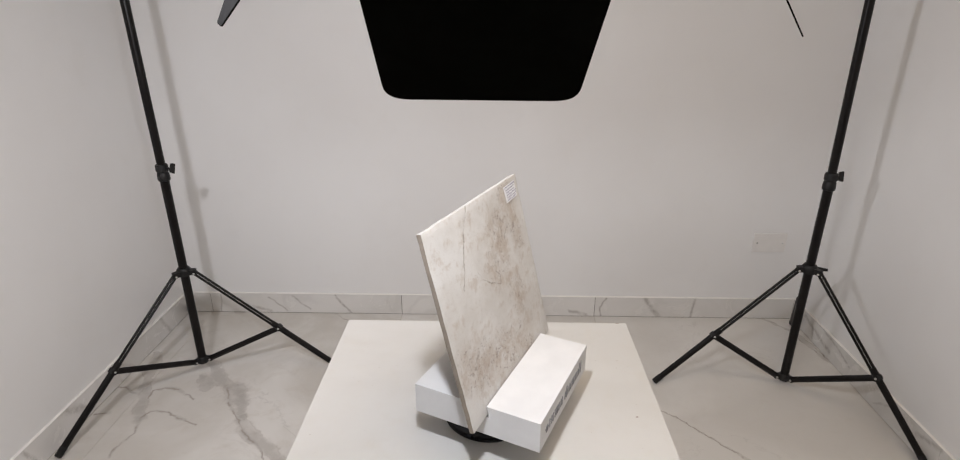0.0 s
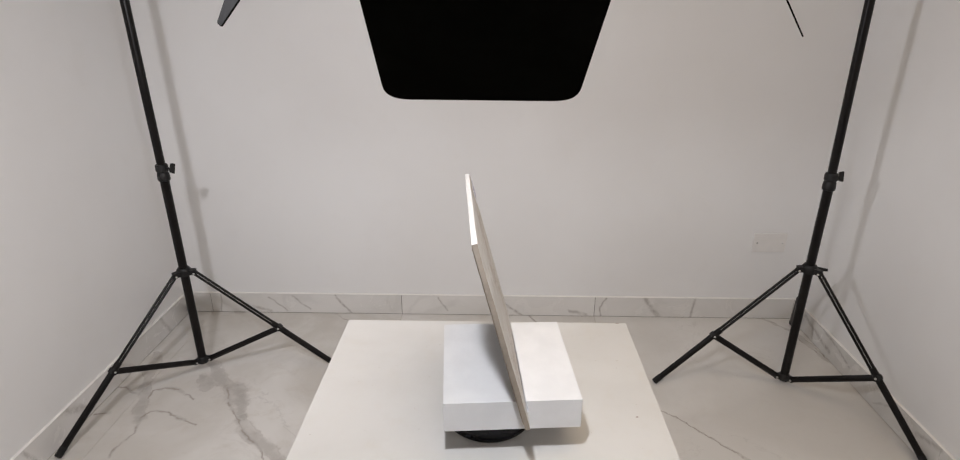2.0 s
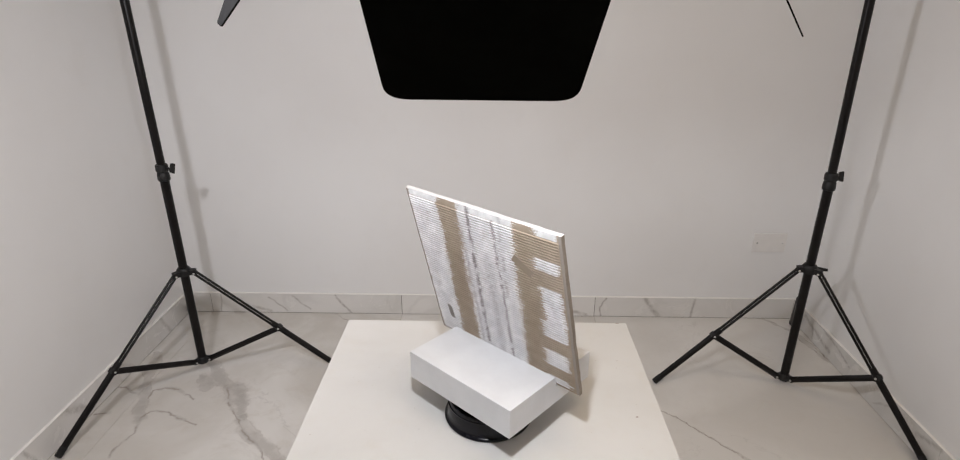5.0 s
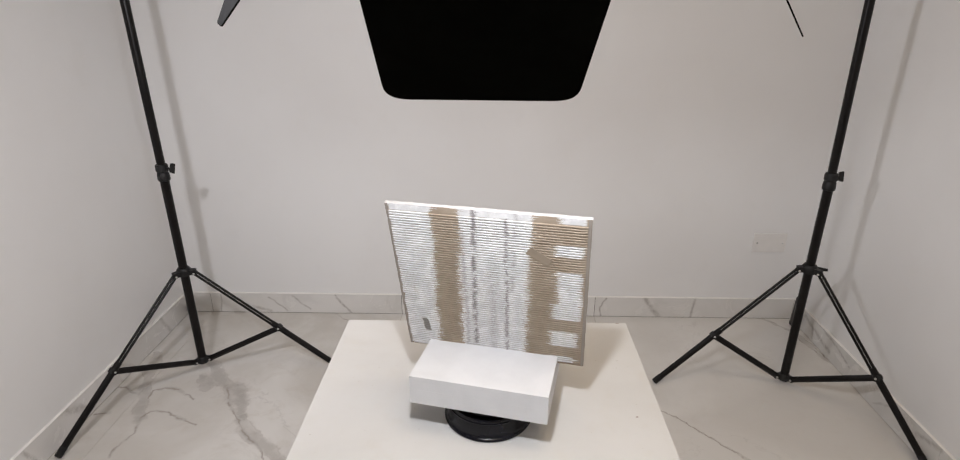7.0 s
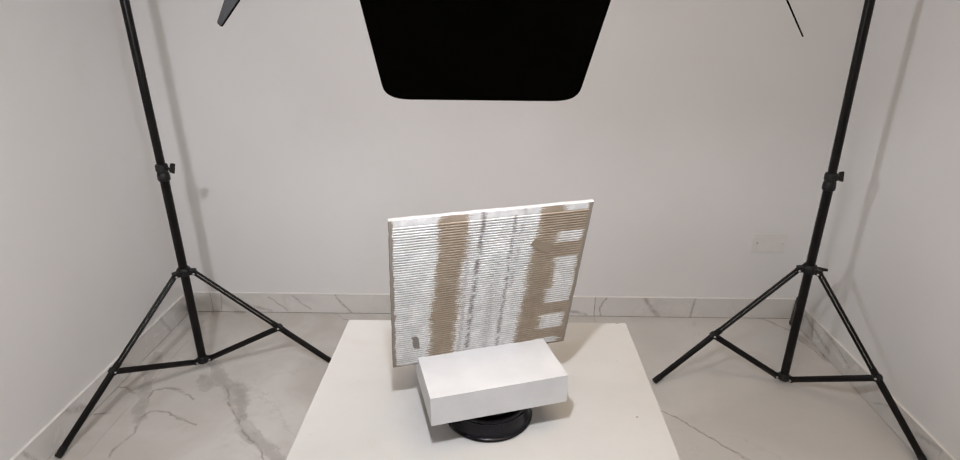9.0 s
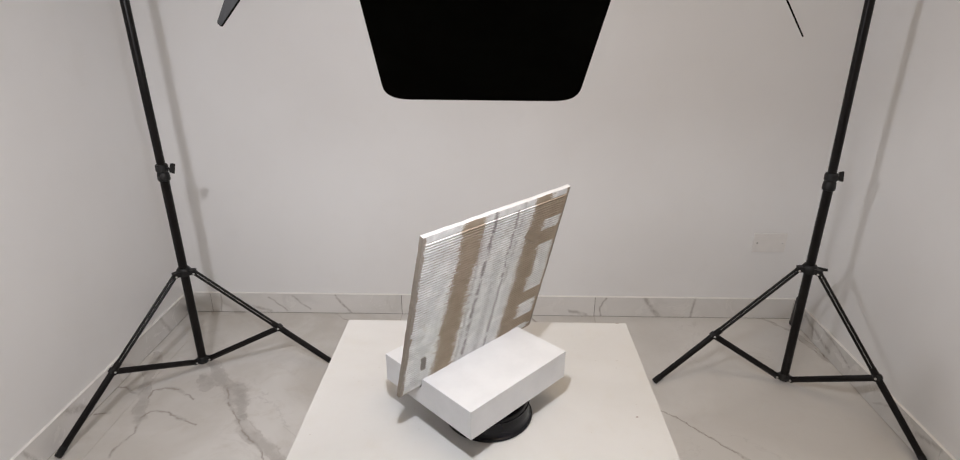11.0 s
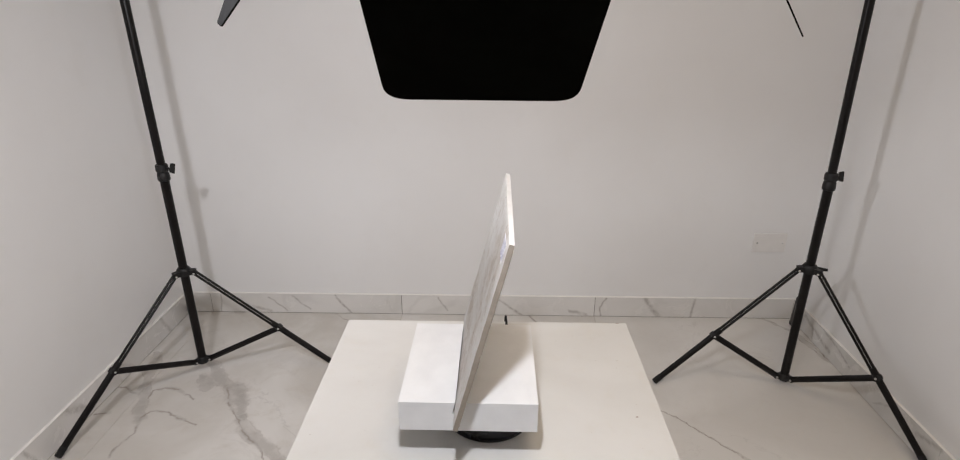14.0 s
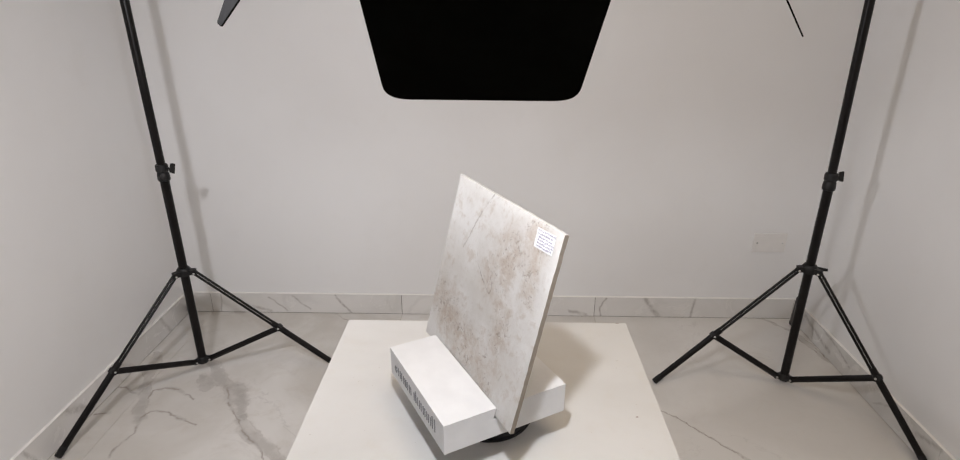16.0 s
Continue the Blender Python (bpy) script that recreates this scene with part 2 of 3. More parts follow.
def travertine():
    g = Graph("beige_travertine_glaze", rough=0.48, spec=0.4)
    at = g.coord
    centred = (0.5, 0.5, 0.5)
    bent = g.vec("ADD", at, g.vec("SCALE", g.vec("SUBTRACT", g.noise(16, 6, 0.7, out="Color"), centred), scale=0.05))
    big, mid, fine = g.noise(11, 6, 0.62), g.noise(46, 7, 0.72, distort=0.3), g.noise(210, 5, 0.75)
    c = g.mix(g.ramp(big, 0.36, 0.64), (0.57, 0.55, 0.525), (0.655, 0.645, 0.632))
    # brown clouds: a band near the foot, one down from the labelled corner, one in the middle
    clouds = None
    for points, width in (([(0.12, 0.085), (0.03, 0.055), (-0.05, 0.035)], 0.062), ([(-0.10, 0.275), (-0.05, 0.235), (-0.02, 0.18)], 0.058),
                          ([(-0.055, 0.16), (-0.07, 0.11)], 0.045), ([(-0.10, 0.25), (-0.115, 0.19)], 0.030)):
        d = g.ramp(g.line(g.vec("MULTIPLY", bent, (1, 0, 1)), points, "xz"), 0.0, width, 1.0, 0.0)
        clouds = d if clouds is None else g.math("MAXIMUM", clouds, d)
    stain = g.math("MULTIPLY", clouds, g.ramp(mid, 0.34, 0.6, 0.1, 1.0))
    c = g.mix(g.math("MULTIPLY", stain, 0.72), c, (0.42, 0.345, 0.28))
    c = g.mix(g.math("MULTIPLY", g.ramp(mid, 0.51, 0.66), 0.45), c, (0.43, 0.355, 0.29))
    c = g.mix(g.math("MULTIPLY", g.ramp(g.noise(26, 6, 0.7, at=bent), 0.52, 0.72), 0.45), c, (0.67, 0.665, 0.655))
    c = g.mix(g.math("MULTIPLY", g.ramp(fine, 0.55, 0.75), 0.3), c, (0.42, 0.36, 0.30))
    # pits and curling crevices, thickest in the brown
    where = g.ramp(clouds, 0.05, 0.7, 0.12, 1.0)
    pit = g.math("MULTIPLY", g.ramp(g.noise(150, 5, 0.62, distort=0.8), 0.585, 0.64), where)
    curl = g.ramp(g.math("ABSOLUTE", g.math("SUBTRACT", g.noise(62, 4, 0.6, distort=0.9), 0.5)), 0.0, 0.012, 1.0, 0.0)
    curl = g.math("MULTIPLY", g.math("MULTIPLY", curl, g.ramp(g.noise(40, 3, at=bent), 0.48, 0.58)), where)
    jit = g.vec("ADD", at, g.vec("SCALE", g.vec("SUBTRACT", g.noise(80, 5, 0.65, out="Color"), centred), scale=0.014))
    jit = g.vec("MULTIPLY", jit, (1, 0, 1))
    crack = None
    for points, width in (([(0.028, 0.299), (0.047, 0.275), (0.066, 0.235), (0.087, 0.188)], 0.0011), ([(0.041, 0.198), (0.028, 0.179), (0.005, 0.165), (-0.018, 0.153)], 0.0010),
                          ([(-0.018, 0.153), (-0.022, 0.168), (-0.012, 0.178)], 0.0009), ([(-0.1, 0.06), (-0.095, 0.05)], 0.001), ([(0.036, 0.282), (0.05, 0.279)], 0.0007)):
        d = g.ramp(g.line(jit, points, "xz"), width * 0.3, width * 1.5, 1.0, 0.0)
        crack = d if crack is None else g.math("MAXIMUM", crack, d)
    crack = g.math("MULTIPLY", crack, g.ramp(g.noise(75, 3), 0.36, 0.55, 0.15, 0.9))
    dark = g.math("MAXIMUM", crack, g.math("MAXIMUM", g.math("MULTIPLY", pit, 0.8), curl))
    g.colour(g.mix(g.math("MULTIPLY", dark, 0.8), c, (0.25, 0.21, 0.175)))
    g.rough(g.ramp(mid, 0.3, 0.7, 0.38, 0.56))
    g.bump(g.math("SUBTRACT", g.math("ADD", g.math("MULTIPLY", fine, 0.5), g.math("MULTIPLY", mid, 1.3)), g.math("MULTIPLY", dark, 1.4)), 0.55, 0.0016)
    return g.mat


def tile_reverse():
    """Brown bisque with bands and patches of white wash."""
    g = Graph("washed_bisque", rough=0.8, spec=0.25)
    ax = g.axes()
    rag = g.math("MULTIPLY", g.math("SUBTRACT", g.noise(75, 5, 0.7), 0.5), 0.016)
    slow = g.math("MULTIPLY", g.math("SUBTRACT", g.noise(12, 2), 0.5), 0.016)
    # the strokes drag sideways from rib to rib
    row = g.nt.nodes.new("ShaderNodeTexNoise")
    row.noise_dimensions = "1D"
    g.put(row.inputs["W"], g.math("MULTIPLY", ax[2], 217.0))
    row.inputs["Detail"].default_value = 1.0
    drag = g.math("MULTIPLY", g.math("SUBTRACT", row.outputs["Fac"], 0.5), 0.030)
    # the wash sits on the ribs and thins out in the grooves between them, which also paints in their shade
    phase = g.math("FRACT", g.math("MULTIPLY", g.math("SUBTRACT", ax[2], RIB_TOP), 1 / RIB_PITCH))
    groove = g.math("MULTIPLY", g.math("MAXIMUM", g.ramp(phase, 0.66, 0.80), g.ramp(phase, 0.02, 0.10, 1.0, 0.0)), g.ramp(ax[2], RIB_TOP - 0.0003, RIB_TOP, 1.0, 0.0))
    x = g.math("ADD", ax[0], g.math("ADD", rag, g.math("ADD", slow, drag)))
    z = g.math("ADD", ax[2], g.math("MULTIPLY", rag, 0.3))
    slant = g.math("SUBTRACT", x, g.math("MULTIPLY", g.math("SUBTRACT", ax[2], 0.148), 0.047))

    def box(u, x0, x1, z0, z1):
        e = 0.0012
        m = g.math("MULTIPLY", g.ramp(u, x0 - e, x0 + e), g.ramp(u, x1 - e, x1 + e, 1.0, 0.0))
        return g.math("MULTIPLY", m, g.math("MULTIPLY", g.ramp(z, z0 - e, z0 + e), g.ramp(z, z1 - e, z1 + e, 1.0, 0.0)))

    wash = g.math("MAXIMUM", box(slant, -0.16, -0.0875, -0.01, 0.31), box(slant, -0.0455, 0.0615, -0.01, 0.31))
    for b in ((0.108, 0.1435, 0.286, 0.31), (0.102, 0.141, 0.229, 0.250), (0.1055, 0.142, 0.125, 0.2005), (0.098, 0.1425, 0.103, 0.135),
              (0.096, 0.1405, 0.042, 0.077), (0.098, 0.138, 0.006, 0.020)):
        wash = g.math("MAXIMUM", wash, box(x, *b))
    inside = g.math("ADD", ax[0], g.math("ADD", g.math("MULTIPLY", rag, 0.8), g.math("ADD", g.math("MULTIPLY", slow, 0.5), g.math("MULTIPLY", drag, 0.12))))
    wash = g.math("MULTIPLY", wash, g.math("MULTIPLY", g.ramp(inside, -0.1465, -0.1457), g.ramp(inside, 0.1425, 0.1445, 1.0, 0.0)))
    wash = g.math("MULTIPLY", wash, g.math("SUBTRACT", 1.0, g.math("MULTIPLY", groove, g.ramp(g.noise(48, 4, 0.7), 0.40, 0.62, 0.5, 0.95))))
    torn = g.math("ADD", ax[0], g.math("ADD", g.math("MULTIPLY", rag, 0.8), g.math("MULTIPLY", g.math("SUBTRACT", ax[2], 0.057), 0.16)))
    chip = box(torn, -0.1195, -0.1095, 0.040, 0.068)
    grey = None
    for points, width, amount in (([(-0.0164, 0.296), (-0.021, 0.21), (-0.026, 0.10), (-0.0287, 0.0)], 0.0065, 0.9), ([(0.031, 0.285), (0.029, 0.18), (0.026, 0.10), (0.0245, 0.0)], 0.0045, 0.8),
                                  ([(-0.036, 0.26), (-0.042, 0.0)], 0.005, 0.45), ([(0.008, 0.2), (0.002, 0.02)], 0.012, 0.35), ([(0.045, 0.296), (0.036, 0.15)], 0.006, 0.4)):
        pull = g.nt.nodes.new("ShaderNodeCombineXYZ")
        g.put(pull.inputs[0], g.math("MULTIPLY", drag, 0.45))
        at = g.vec("MULTIPLY", g.vec("ADD", g.vec("ADD", g.coord, pull.outputs[0]), g.vec("SCALE", g.vec("SUBTRACT", g.noise(60, 4, 0.65, out="Color"), (0.5, 0.5, 0.5)), scale=0.010)), (1, 0, 1))
        d = g.math("MULTIPLY", g.ramp(g.line(at, points, "xz"), 0.0, width, amount, 0.0), g.ramp(g.noise(38, 5, 0.75), 0.42, 0.52))
        grey = d if grey is None else g.math("MAXIMUM", grey, d)
    thin = g.ramp(g.noise(34, 6, 0.75), 0.54, 0.74, 1.0, 0.62)
    wash = g.math("MULTIPLY", wash, g.math("MULTIPLY", thin, g.math("SUBTRACT", 1.0, chip)))
    clay = g.mix(g.ramp(g.noise(40, 5, 0.6), 0.3, 0.7), (0.345, 0.28, 0.215), (0.405, 0.335, 0.262))
    clay = g.mix(chip, clay, (0.25, 0.235, 0.215))
    white = g.mix(g.ramp(g.noise(37, 6, 0.7), 0.38, 0.66), (0.68, 0.685, 0.695), (0.86, 0.86, 0.865))
    white = g.mix(grey, white, (0.20, 0.18, 0.185))
    clay = g.mix(g.ramp(g.math("ABSOLUTE", ax[0]), 0.1455, 0.1475), clay, (0.33, 0.295, 0.262))
    g.colour(g.mix(wash, clay, white))
    g.bump(g.noise(180, 4, 0.7), 0.45, 0.001)
    return g.mat


WALL = wall_paint()
# paler, plainer tiles to the east: brighter light there is put into their colour
FLOOR_STONES = [marble("polished_veined_marble", True, 0.20, veins=column, cloud_and_dim=c) for column, c in zip(VEINS, (1.1, 1.0, 0.6, 0.4))]
WEST_SKIRT = marble("veined_marble_skirting", False, 0.24, WEST_VEINS, "yz")
EAST_SKIRT = marble("veined_marble_skirting", False, 0.24, EAST_VEINS, "yz")
REAR_SKIRT = marble("streaked_marble_skirting", False, 0.24, SKIRT_VEINS)
GROUT = plain("grey_grout", (0.50, 0.475, 0.44), 0.9, grain=120)
JOINT = plain("dark_grout", (0.17, 0.155, 0.14), 0.9, grain=120)
CAULK = plain("white_sealant", (0.83, 0.815, 0.79), 0.5, grain=40, vary=0.04)
CEIL = plain("white_ceiling_paint", (0.80, 0.795, 0.785), 0.8, grain=6, vary=0.03)
TOP = tabletop_stone()
WOOD = plain("white_board", (0.7, 0.69, 0.67), 0.55, grain=20, vary=0.05)
FOAM = foam_white()
STONE = travertine()
BISQUE = tile_reverse()
CLAY_EDGE = plain("bare_bisque_edge", (0.29, 0.25, 0.21), 0.85, grain=90, vary=0.14, relief=0.4)
GLAZE_EDGE = plain("white_glaze_edge", (0.58, 0.57, 0.565), 0.7, grain=70, vary=0.06, relief=0.3)
CLAY_TAPE = plain("brown_paper_tape", (0.32, 0.262, 0.20), 0.7, grain=80, vary=0.06)
PAPER = plain("white_paper", (0.76, 0.76, 0.775), 0.7, grain=60, vary=0.03)
INK = plain("violet_ink", (0.30, 0.285, 0.36), 0.7, grain=200, vary=0.2)
PRINT = plain("grey_print", (0.24, 0.24, 0.255), 0.7, grain=200, vary=0.2)
BLACK_TUBE = plain("satin_black_enamel", (0.006, 0.005, 0.005), 0.36, spec=0.22, grain=50, vary=0.25)
BLACK_PLASTIC = plain("black_plastic", (0.010, 0.010, 0.0105), 0.5, spec=0.3, grain=150, vary=0.25, relief=0.1)
GLOSS_BLACK = plain("glossy_black_plastic", (0.006, 0.006, 0.009), 0.16, spec=0.26, grain=40, vary=0.2)
MATT_BLACK = plain("matt_black_flocking", (0.0062, 0.0062, 0.0056), 0.95, spec=0.0, grain=80, vary=0.2)
# left flap only: paler than the other flaps, for the light on its face
LIT_LEAF = plain("lit_black_sheet", (0.008, 0.0078, 0.008), 0.8, spec=0.06, grain=60, vary=0.3)
STEEL = plain("zinc_rivet", (0.62, 0.62, 0.62), 0.3, metal=1.0, grain=300)
PLATE = plain("white_cover_plate", (0.77, 0.755, 0.74), 0.4, grain=30, vary=0.03)
GLOW = Graph("lit_diffuser", (0.9, 0.9, 0.9), 0.5)
GLOW.put(GLOW.bsdf.inputs["Emission Color"], (1.0, 0.88, 0.75))
GLOW.bsdf.inputs["Emission Strength"].default_value = 0.7
GLOW = GLOW.mat


# ---- mesh tools ----
def part(name, bm, material, parent=None, label="", smooth=False):
    me = bpy.data.meshes.new(name)
    bmesh.ops.recalc_face_normals(bm, faces=bm.faces)
    bm.to_mesh(me)
    bm.free()
    for m in material if isinstance(material, (list, tuple)) else [material]:
        me.materials.append(m)
    if smooth:
        for f in me.polygons:
            f.use_smooth = True
        me.set_sharp_from_angle(angle=radians(38))
    ob = new(name, me)
    ob.parent = parent
    return tagged(ob, label)


def thing(name, m, label, category, group="", kind=""):
    ob = new(name)
    ob.empty_display_size = 0.05
    ob.matrix_basis = m
    return tagged(ob, label, category, group, kind)


def add_box(bm, lo, hi, bevel=0.0, segments=2):
    made = bmesh.ops.create_cube(bm, size=1.0)["verts"]
    lo, hi = Vector(lo), Vector(hi)
    for v in made:
        v.co = Vector((lo[i] + (v.co[i] + 0.5) * (hi[i] - lo[i]) for i in range(3)))
    if bevel:
        edges = list({e for v in made for e in v.link_edges})
        bmesh.ops.bevel(bm, geom=edges, offset=bevel, segments=segments, affect="EDGES", profile=0.6)


def box(lo, hi, bevel=0.0, segments=2):
    bm = bmesh.new()
    add_box(bm, lo, hi, bevel, segments)
    return bm


def add_rod(bm, a, b, r, r2=None, sides=16, squash=1.0):
    """A tube's outer form from a to b with slightly rounded ends."""
    a, b = Vector(a), Vector(b)
    r2 = r if r2 is None else r2
    d = (b - a).normalized()
    side = d.cross(Vector((0, 0, 1)))
    side = side.normalized() if side.length > 1e-3 else Vector((1, 0, 0))
    up = side.cross(d)
    length, e = (b - a).length, min(r, r2) * 0.15
    rings = []
    for at, rad in ((0, r - e), (e, r), (length - e, r2), (length, r2 - e)):
        ring = []
        for k in range(sides):
            t = 2 * math.pi * k / sides
            ring.append(bm.verts.new(a + d * at + side * math.cos(t) * rad * squash + up * math.sin(t) * rad))
        rings.append(ring)
    for p, q in zip(rings, rings[1:]):
        for k in range(sides):
            bm.faces.new((p[k], p[(k + 1) % sides], q[(k + 1) % sides], q[k]))
    bm.faces.new(rings[0])
    bm.faces.new(rings[-1])


def rod(a, b, r, r2=None, sides=16, squash=1.0):
    bm = bmesh.new()
    add_rod(bm, a, b, r, r2, sides, squash)
    return bm


def lathe(profile, sides=48):
    bm = bmesh.new()
    rings = []
    for r, z in profile:
        rings.append([bm.verts.new((r * math.cos(2 * math.pi * k / sides), r * math.sin(2 * math.pi * k / sides), z)) for k in range(sides)])
    for p, q in zip(rings, rings[1:]):
        for k in range(sides):
            bm.faces.new((p[k], p[(k + 1) % sides], q[(k + 1) % sides], q[k]))
    bm.faces.new(rings[0])
    bm.faces.new(rings[-1])
    return bm


def leaf(corners, radii, thick):
    """A flat sheet with rounded corners through four points in one plane."""
    c = [Vector(p) for p in corners]
    n = (c[1] - c[0]).cross(c[3] - c[0]).normalized()
    outline = []
    for k in range(4):
        p, a, b = c[k], (c[k - 1] - c[k]).normalized(), (c[(k + 1) % 4] - c[k]).normalized()
        r = radii[k]
        if r <= 0:
            outline.append(p)
            continue
        for j in range(9):
            t = j / 8
            outline.append(p + a * r * (1 - t) ** 2 + b * r * t ** 2)
    bm = bmesh.new()
    top = [bm.verts.new(p + n * thick / 2) for p in outline]
    low = [bm.verts.new(p - n * thick / 2) for p in outline]
    bm.faces.new(top)
    bm.faces.new(list(reversed(low)))
    for k in range(len(top)):
        j = (k + 1) % len(top)
        bm.faces.new((top[k], low[k], low[j], top[j]))
    return bm


# ---- the room ----
def room():
    t = 0.12
    for name, lo, hi in (("wall_north", (X_WEST - t, Y_NORTH, -0.1), (X_EAST + t, Y_NORTH + t, CEILING)),
                         ("wall_south", (X_WEST - t, Y_SOUTH - t, -0.1), (X_EAST + t, Y_SOUTH, CEILING)),
                         ("wall_west", (X_WEST - t, Y_SOUTH, -0.1), (X_WEST, Y_NORTH, CEILING)),
                         ("wall_east", (X_EAST, Y_SOUTH, -0.1), (X_EAST + t, Y_NORTH, CEILING))):
        tagged(part(name, box(lo, hi), WALL), "smooth white painted plaster wall", "wall", kind="structure")
    tagged(part("ceiling", box((X_WEST - t, Y_SOUTH - t, CEILING), (X_EAST + t, Y_NORTH + t, CEILING + 0.1)), CEIL),
           "plain white painted ceiling", "ceiling", kind="structure")


room()


def fill_panel():
    # unseen fitting, made up to carry the warm fill lamp
    ob = thing("ceiling_fill_panel", pose(PANEL_X, 0.40, CEILING), "square white fill light panel added on the unseen ceiling, switched on", "ceiling light")
    bm = bmesh.new()
    for lo, hi in (((-0.6, -0.6, -0.05), (-0.57, 0.6, 0)), ((0.57, -0.6, -0.05), (0.6, 0.6, 0)),
                   ((-0.57, -0.6, -0.05), (0.57, -0.57, 0)), ((-0.57, 0.57, -0.05), (0.57, 0.6, 0))):
        add_box(bm, lo, hi, 0.003)
    part("frame", bm, PLATE, ob)
    part("diffuser", box((-0.57, -0.57, -0.045), (0.57, 0.57, -0.03), 0.002), GLOW, ob)


fill_panel()


# ---- table ----
def display_table():
    cx, cy = (TABLE_W + TABLE_E) / 2, TABLE_N - 0.303
    ob = thing("display_table", pose(cx, cy, 0), "square ivory stoneware tabletop on a white box pedestal", "table")
    w, d = (TABLE_E - TABLE_W) / 2, 0.303
    part("tabletop", box((-w, -d, TABLE_Z - 0.02), (w, d, TABLE_Z), 0.0015), TOP, ob, "smooth ivory stoneware slab")
    part("pedestal", box((-0.2, -0.2, 0.04), (0.2, 0.2, TABLE_Z - 0.02), 0.003), WOOD, ob)
    part("plinth", box((-0.17, -0.17, 0.0), (0.17, 0.17, 0.04), 0.003), WOOD, ob)


display_table()


# ---- turntable, block and tile: these turn ----
def turntable():
    ob = thing("turntable", pose(AXIS_X, AXIS_Y, TABLE_Z), "round glossy black motorised turntable on the table", "turntable")
    part("base", lathe([(0.070, 0.0), (0.0738, 0.0012), (0.0745, 0.003), (0.0735, 0.005), (0.0712, 0.006), (0.0700, 0.0075), (0.0690, 0.014),
                        (0.0672, 0.033), (0.0655, 0.0375), (0.060, 0.039), (0.048, 0.0392)], 64), GLOSS_BLACK, ob, smooth=True)
    platter = part("platter", lathe([(0.050, 0.0396), (0.0605, 0.041), (0.0622, 0.0435), (0.0622, 0.0525), (0.0605, 0.0555), (0.050, 0.0565)], 64), GLOSS_BLACK, ob,
                   "glossy black turning platter", smooth=True)
    part("mat", lathe([(0.047, 0.0565), (0.047, 0.0571)], 48), BLACK_PLASTIC, platter)
    part("collar", lathe([(0.0670, 0.0300), (0.0690, 0.0306), (0.0692, 0.0318), (0.0668, 0.0326)], 64), GLOSS_BLACK, ob, smooth=True)
    return ob, platter


TURNTABLE, PLATTER = turntable()

BLOCK_W, V_BACK, V_FRONT, BLOCK_Z, BLOCK_H = 0.2197, -0.0738, 0.1316, 0.0571, 0.0503


def foam_block():
    ob = thing("foam_block", pose(AXIS_X, AXIS_Y, TABLE_Z), "white slotted polystyrene block with grey lettering, holding a tile", "tile stand")
    z0, z1 = BLOCK_Z, BLOCK_Z + BLOCK_H
    prof = [(V_BACK, z0), (V_FRONT, z0), (V_FRONT, z1), (0.0478, z1), (0.0528, z1 - 0.0192), (0.0398, z1 - 0.0192), (0.0345, z1), (V_BACK, z1)]
    bm = bmesh.new()
    n = 90
    rings = []
    for k in range(n + 1):
        u = -BLOCK_W / 2 - 0.0015 + BLOCK_W * k / n
        ring = []
        for j, (v, z) in enumerate(prof):
            w = 0.00004
            ring.append(bm.verts.new((u, v + w * noise.noise((u * 260, j * 3.1, 0)), z + 0.12 * w * noise.noise((u * 260, j * 3.1, 7)))))
        rings.append(ring)
    for p, q in zip(rings, rings[1:]):
        for k in range(8):
            bm.faces.new((p[k], p[(k + 1) % 8], q[(k + 1) % 8], q[k]))
    for ring in (rings[0], rings[-1]):
        bm.faces.new((ring[0], ring[5], ring[6], ring[7]))
        bm.faces.new((ring[0], ring[1], ring[4], ring[5]))
        bm.faces.new((ring[1], ring[2], ring[3], ring[4]))
    body = part("body", bm, FOAM, ob)
    # lettering: plain grey bars of the height and rhythm of the printed word
    x = 0.087
    marks = [(0.012, 0.016, -0.001)] + [(w, h, dz) for w, h, dz in ((0.0105, 0.015, 0), (0.011, 0.015, 0), (0.007, 0.015, 0), (0.0105, 0.015, 0), (0.016, 0.015, 0), (0.0035, 0.021, 0.003),
             (0.0105, 0.015, 0), (0.0105, 0.015, 0), (0.0095, 0.015, 0), (0.0105, 0.015, 0), (0.0105, 0.022, 0.0035))]
    for k, (w, h, dz) in enumerate(marks):
        zc = (z0 + z1) / 2 + dz - 0.001
        y0, y1 = V_FRONT - 0.0005, V_FRONT + 0.0011
        bm = bmesh.new()
        s = 0.0021
        if k == 0:
            for j in range(6):
                a = radians(60 * j)
                cx, cz = x - w / 2 + 0.0042 * math.cos(a), zc + 0.0042 * math.sin(a)
                add_box(bm, (cx - 0.0016, y0, cz - 0.0016), (cx + 0.0016, y1, cz + 0.0016))
        elif w < 0.005:
            add_box(bm, (x - w + 0.0004, y0, zc - h / 2), (x, y1, zc + h / 2))
        else:
            add_box(bm, (x - s, y0, zc - h / 2), (x, y1, zc + h / 2))
            add_box(bm, (x - w, y0, zc - h / 2), (x - w + s, y1, zc + h / 2))
        part("lettering_bar", bm, PRINT, body, "raised grey bar" if k == 0 else "")
        x -= w + 0.0042
    return ob


BLOCK = foam_block()


